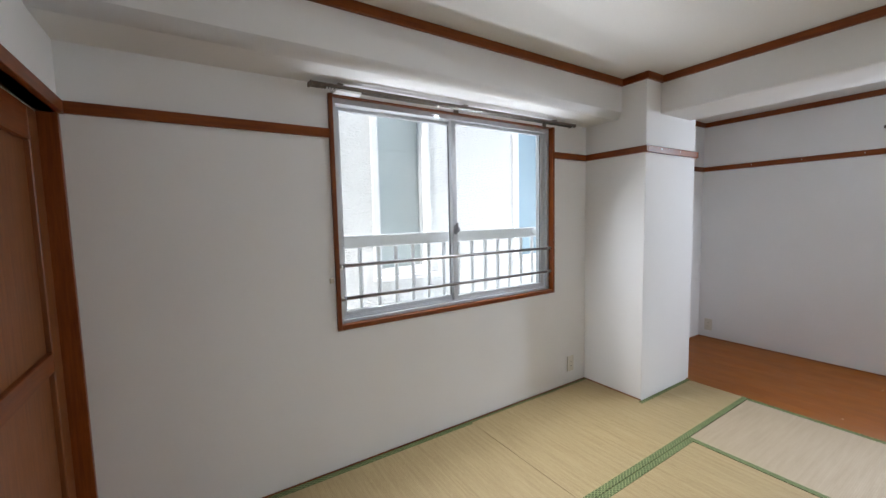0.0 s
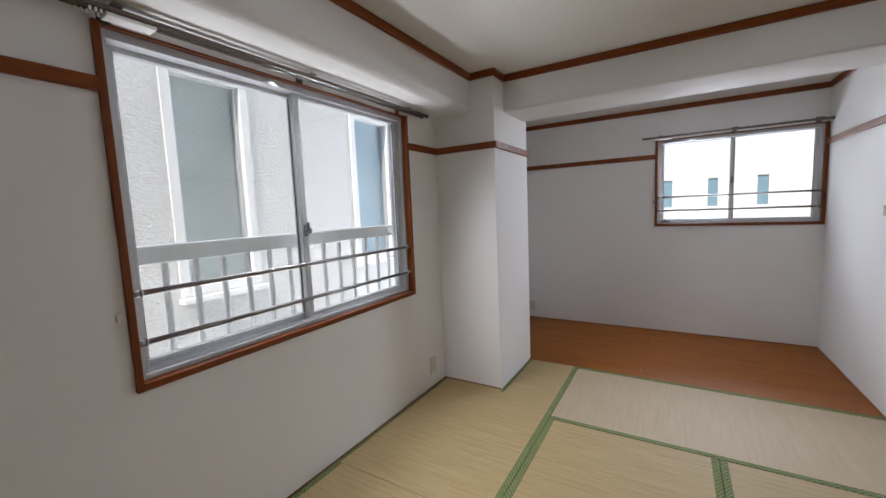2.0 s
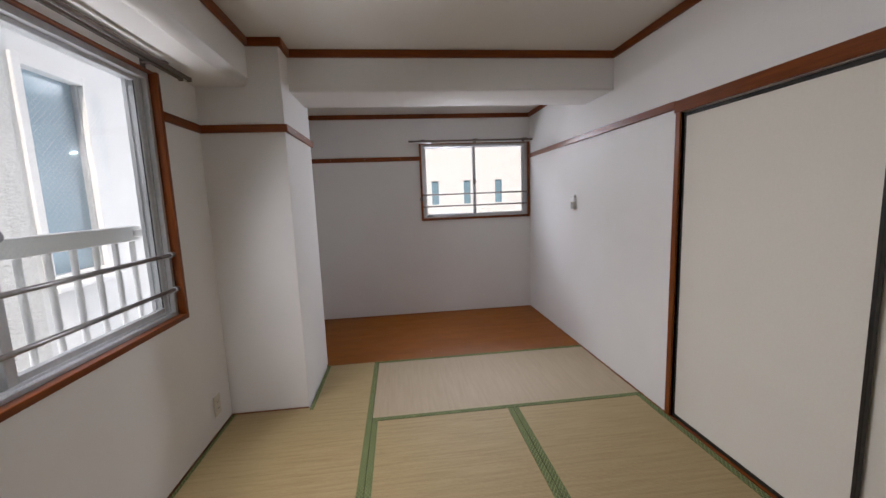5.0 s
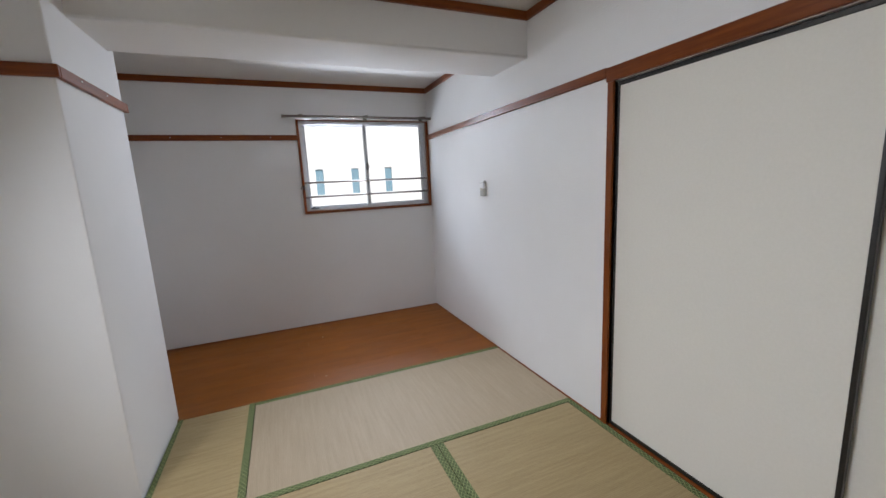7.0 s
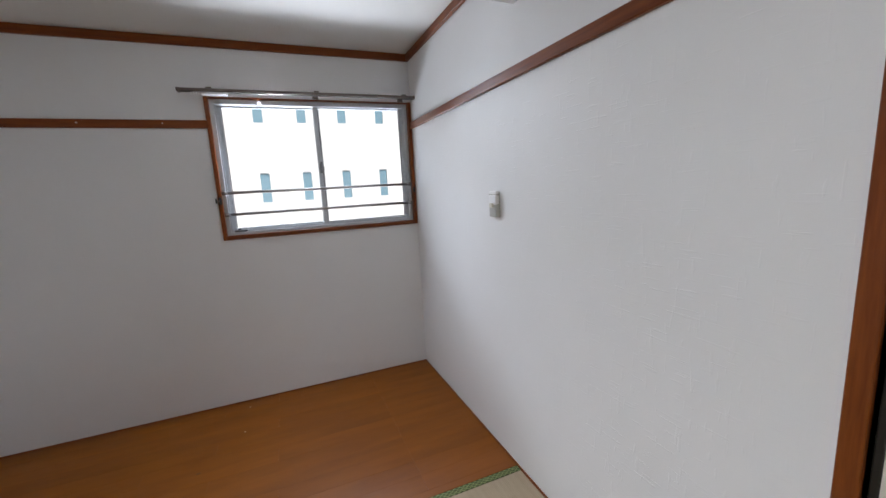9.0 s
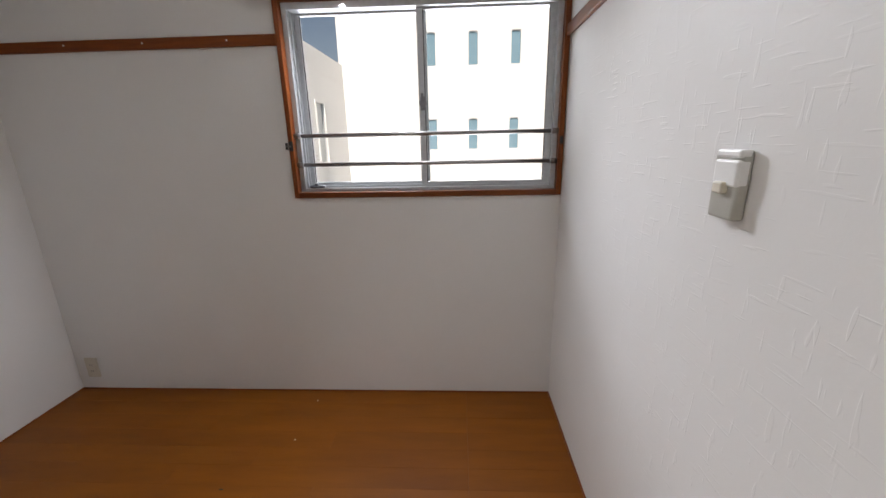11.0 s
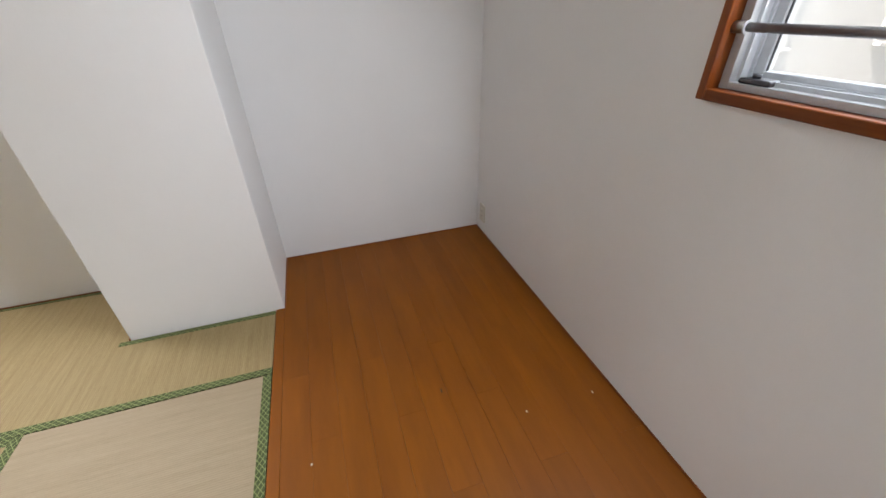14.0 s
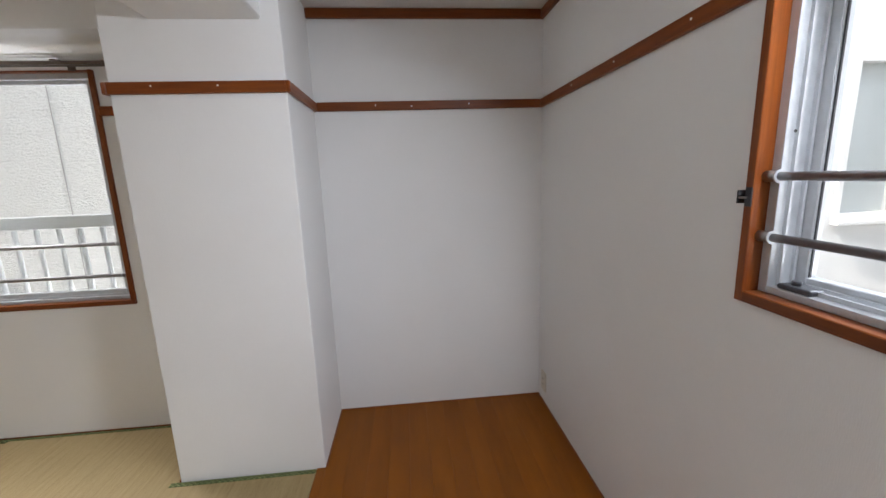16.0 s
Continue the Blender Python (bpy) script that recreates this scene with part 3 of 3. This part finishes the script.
# ---- wall fittings ----
def socket_outlet(place, u, z, label):
    top = thing("wall_outlet", label, "outlet", group="wall outlets")
    part("plate", local_box(place, (u - 0.035, 0, z - 0.06), (u + 0.035, 0.008, z + 0.06), 0.003, 2), PLASTIC, top)
    insert = part("insert", local_box(place, (u - 0.016, 0.006, z - 0.035), (u + 0.016, 0.0105, z + 0.035), 0.001), PLASTIC, top)
    for dz in (-0.018, 0.018):
        for du in (-0.006, 0.006):
            part("slot", local_box(place, (u + du - 0.001, 0.010, z + dz - 0.004), (u + du + 0.001, 0.0112, z + dz + 0.004)), BLACK, insert)


socket_outlet(P1, -0.812, 0.162, "ivory plastic double power outlet low on the wall")
socket_outlet(P2, 0.094, 0.138, "ivory plastic double power outlet by the floorboards")
P3 = Matrix(((0, -1, 0, W), (1, 0, 0, 0), (0, 0, 1, 0), (0, 0, 0, 1)))
switch = thing("wall_switch", "greyed plastic wall switch box with white cover", "switch")
su, sz = 0.127, 1.240
part("case", local_box(P3, (su - 0.033, 0, sz - 0.058), (su + 0.033, 0.022, sz + 0.058), 0.006, 3), GREY_PLASTIC, switch)
part("cover", local_box(P3, (su - 0.0335, 0.004, sz - 0.002), (su + 0.026, 0.0255, sz + 0.042), 0.004, 2), WHITE_PLASTIC, switch, "glossy white upper cover")
part("top_cap", local_box(P3, (su - 0.0335, 0.004, sz + 0.0445), (su + 0.026, 0.0245, sz + 0.0585), 0.004, 2), WHITE_PLASTIC, switch, "white top cap")
part("knob", local_box(P3, (su - 0.012, 0.020, sz - 0.014), (su + 0.012, 0.033, sz + 0.006), 0.003, 2), PLASTIC, switch, "ivory push knob")
hook = thing("ceiling_hook", "small grey metal hook plate on the ceiling", "hook", at=(1.335, 0.575, ZA))
part("plate", box((-0.03, -0.02, -0.008), (0.03, 0.02, 0), 0.002, 1), GREY_PLASTIC, hook)
part("socket", box((-0.022, -0.013, -0.022), (0.022, 0.013, -0.008), 0.003, 1), GREY_PLASTIC, hook)

# ---- window guard outside ----
guard = thing("window_guard_rail", "white painted steel guard rail outside the window", "railing")
GX = -0.20
part("hand_rail", box((GX - 0.025, -3.1, 1.163), (GX + 0.025, -0.985, 1.235), 0.006), WHITE_STEEL, guard)
part("bottom_rail", box((GX - 0.015, -3.1, 0.60), (GX + 0.015, -0.985, 0.635), 0.004), WHITE_STEEL, guard)
y = -1.02
while y > -3.08:
    part("baluster", rod((GX, y, 0.635), (GX, y, 1.168), 0.0125, 12), WHITE_STEEL, guard)
    y -= 0.117
for z in (0.617, 1.2):
    for yy in (-1.02, -3.06):
        part("bracket", box((GX, yy - 0.02, z - 0.018), (-T, yy + 0.02, z + 0.018), 0.003, 1), WHITE_STEEL, guard)

# ---- outside ----
AX = -1.36
setting("ground", boxes(((-400, -400, -9.2), (400, 400, -9.0))), ASPHALT, "asphalt ground far below between the buildings", "ground")
setting("own_building", boxes(((-T - 0.02, -7.5, -9), (7.5, YN - T - 0.03, -0.2)), ((-T - 0.02, YN - T - 0.03, -9), (7.5, YF + T + 0.02, -0.2)),
                              ((W + 1.0, YN - T - 0.03, -0.2), (7.5, YF + T + 0.02, TOP + 0.06)), ((-T - 0.02, -7.5, -0.2), (7.5, YN - T - 0.03, TOP + 0.06))),
        FACADE, "white painted body of the apartment building", "building")


def pane_window(parent, place, u0, u1, z0, z1, pane, deep=0.09, fw=0.065, sill=True):
    """A window set into a facade; the front plane is d = 0."""
    win = part("window", local_box(place, (u0, -deep, z0), (u1, -deep + 0.02, z1)), pane, parent, "blue-grey glazed window")
    for lo, hi in (((u0 - fw, -deep, z0 - fw), (u0, 0.012, z1 + fw)), ((u1, -deep, z0 - fw), (u1 + fw, 0.012, z1 + fw)),
                   ((u0, -deep, z0 - fw), (u1, 0.012, z0)), ((u0, -deep, z1), (u1, 0.012, z1 + fw))):
        part("frame", local_box(place, lo, hi, 0.004), FACADE, win)
    for lo, hi in (((u0, -deep + 0.02, z0), (u0 + 0.025, -0.03, z1)), ((u1 - 0.025, -deep + 0.02, z0), (u1, -0.03, z1))):
        part("sash_bar", local_box(place, lo, hi, 0.003), ALU, win)
    if sill:
        part("sill", local_box(place, (u0 - fw - 0.02, 0.0, z0 - fw - 0.045), (u1 + fw + 0.02, 0.085, z0 - fw - 0.004), 0.006), WHITE_STEEL, win)
    return win


PA = Matrix(((0, 1, 0, AX), (1, 0, 0, 0), (0, 0, 1, 0), (0, 0, 0, 1)))
A_WINS = [(-3.75, -3.15), (-1.79, -1.31), (-0.05, 0.47), (2.6, 3.2), (4.9, 5.5), (7.2, 7.8), (9.4, 10.0)]
ZW = (0.86, 2.32)


def facade_with_holes(holes, u0, u1, z0, z1, deep, place):
    """A wall slab d = -deep..0 pierced by holes (ua, ub, za, zb) that share storeys."""
    bm = bmesh.new()
    rows = sorted({(h[2], h[3]) for h in holes})
    z = z0
    for za, zb in rows:
        bm_box(bm, (u0, -deep, z), (u1, 0, za))
        u = u0
        for a, b in sorted((h[0], h[1]) for h in holes if (h[2], h[3]) == (za, zb)):
            bm_box(bm, (u, -deep, za), (a, 0, zb))
            u = b
        bm_box(bm, (u, -deep, za), (u1, 0, zb))
        z = zb
    bm_box(bm, (u0, -deep, z), (u1, 0, z1))
    bm.transform(place)
    return bm


ST = 2.6
side = thing("side_building", "white stuccoed apartment building across a narrow gap", "building")
holes = [(a - 0.065, b + 0.065, ZW[0] + k * ST - 0.065, ZW[1] + k * ST + 0.065) for a, b in A_WINS for k in (-1, 0)]
SEAM = -0.17
part("wall", facade_with_holes([h for h in holes if h[0] < SEAM], -7.0, SEAM, -9.0, 3.6, 0.14, PA), STUCCO, side, "rough white stucco wall")
part("wall", facade_with_holes([h for h in holes if h[0] > SEAM], SEAM, 12.0, -9.0, 3.6, 0.14, PA @ Matrix.Translation((0, -0.012, 0))), FACADE, side, "smooth white painted wall")
part("joint", local_box(PA, (-2.316, 0.0005, -9.0), (-2.308, 0.003, 3.6)), CONCRETE, side, "thin grey vertical wall joint")
part("core", boxes(((-7.0, -7.0, -9.0), (AX - 0.16, 12.0, 3.55))), FACADE, side)
for a, b in A_WINS:
    for k in (-1, 0):
        pane_window(side, PA, a, b, ZW[0] + k * ST, ZW[1] + k * ST, FROST_PANE if a < -1 else DARK_PANE if a < 1 else PALE_PANE)

FY = 12.0
PB = Matrix(((1, 0, 0, 0), (0, -1, 0, FY), (0, 0, 1, 0), (0, 0, 0, 1)))
far = thing("far_building", "white apartment building with rows of narrow windows", "building")
SLITS = [1.19 + 1.253 * i for i in range(4)]
rows = [(1.09 + 2.42 * k, 2.0 + 2.42 * k) for k in (-2, -1, 0, 1)]
holes = [(u, u + 0.27, a, b) for u in SLITS for a, b in rows]
part("wall", facade_with_holes(holes, AX - 0.1, 16.0, -9.0, 6.2, 0.1, PB), FACADE, far, "smooth white painted wall")
part("core", boxes(((AX - 0.1, FY + 0.1, -9.0), (16.0, FY + 8.0, 6.15))), FACADE, far)
for u in SLITS:
    for a, b in rows:
        win = part("window", local_box(PB, (u, -0.075, a), (u + 0.27, -0.055, b)), SLIT_PANE, far, "narrow blue-grey window")
        part("frame", local_box(PB, (u, -0.055, b - 0.03), (u + 0.27, -0.03, b)), WHITE_STEEL, win)

# ---- floor pieces ----
MB = 0.033


def tatami(x0, x1, y0, y1, along, label, notch=False, rush=RUSH):
    """A mat; local x runs across the ribs' repeat, i.e. along its long side."""
    top = thing("tatami_mat", label, "tatami mat", at=((x0 + x1) / 2, (y0 + y1) / 2, 0), group="tatami mats")
    lx, ly = (x1 - x0, y1 - y0) if along == "x" else (y1 - y0, x1 - x0)
    if along == "y":
        top.rotation_euler = (0, 0, radians(90))
    g = 0.0015
    hx, hy = lx / 2 - g, ly / 2 - g
    if notch:
        # pillar corner cut away: after the turn local +x is world +y and local +y is world -x
        nx = (CY0 - 0.008) - (y0 + y1) / 2
        ny = (x0 + x1) / 2 - (CX + 0.008)
        part("mat_body", boxes(((-hx, -hy, -0.055), (nx, hy, 0.0)), ((nx, -hy, -0.055), (hx, ny, 0.0))), RUSH, top, "woven rush surface")
        cloth = part("border", boxes(((-hx, -hy, -0.05), (hx, -hy + MB, 0.0022))), BORDER, top, "green patterned cloth border")
        part("border", boxes(((-hx, hy - MB * 0.5, -0.05), (nx, hy, 0.0022))), BORDER, top, "green patterned cloth border")
        part("border", boxes(((nx - 0.03, ny - MB * 0.75, -0.05), (hx, ny, 0.0022))), BORDER, top, "green patterned cloth border")
    else:
        part("mat_body", boxes(((-hx, -hy, -0.055), (hx, hy, 0.0))), rush, top, "woven rush surface")
        part("border", boxes(((-hx, -hy, -0.05), (hx, -hy + MB, 0.0022))), BORDER, top, "green patterned cloth border")
        part("border", boxes(((-hx, hy - MB, -0.05), (hx, hy, 0.0022))), BORDER, top, "green patterned cloth border")
    return top


MX, MC, RX = 0.895, 1.764, W - 0.008
tatami(0.008, MX, -1.80, -0.004, "y", "straw-coloured tatami mat with green border, notched around the pillar", True)
tatami(0.008, MX, YN + 0.02, -1.80, "y", "straw-coloured tatami mat with green cloth border")
tatami(MX, RX, -0.878, -0.004, "x", "tatami mat with green cloth border, sheen put into its paler rush colour", rush=RUSH_PALE)
tatami(MX, MC, -2.66, -0.878, "y", "straw-coloured tatami mat with green cloth border")
tatami(MC, RX, -2.66, -0.878, "y", "straw-coloured tatami mat with green cloth border")
tatami(MX, RX, YN + 0.02, -2.66, "x", "straw-coloured tatami mat with green cloth border")

boards = thing("board_floor", "varnished orange-brown wooden board floor", "floor", kind="structure")
part("sill_board", box((CX, -0.003, -0.055), (RX + 0.006, 0.038, 0.0012), 0.0012, 1), FLOOR_WOOD, boards)
rows_n = 12
rw = (YF - 0.006 - 0.0385) / rows_n
rng = random.Random(4)
meshes = {}
for r in range(rows_n):
    y0 = 0.0385 + r * rw
    cuts = [0.006] + sorted({2.19, 0.95 + 0.31 * (r % 3)}) + [W - 0.006]
    for a, b in zip(cuts, cuts[1:]):
        key = round(b - a, 3)
        if key not in meshes:
            meshes[key] = mesh_of("floorboard", box((-(b - a) / 2 + 0.0002, -rw / 2 + 0.0003, -0.05), ((b - a) / 2 - 0.0002, rw / 2 - 0.0003, 0.0)), FLOOR_WOOD)
        ob = new("floorboard", meshes[key])
        ob.parent = boards
        ob.location = ((a + b) / 2, y0 + rw / 2, rng.uniform(-0.0002, 0.0002))

for p in ((1.390, 0.905), (1.396, 1.186), (1.338, 0.138)):
    part("paint_fleck", box((p[0] - 0.004, p[1] - 0.003, 0.0002), (p[0] + 0.004, p[1] + 0.003, 0.0012), 0.0004, 1), PLASTIC, boards, "small pale paint fleck")
# thin black chip laid on the boards as a dark knot
part("dent", box((1.193, 0.631, 0.0001), (1.210, 0.637, 0.0009), 0.0003, 1), BLACK, boards, "small dark knot")
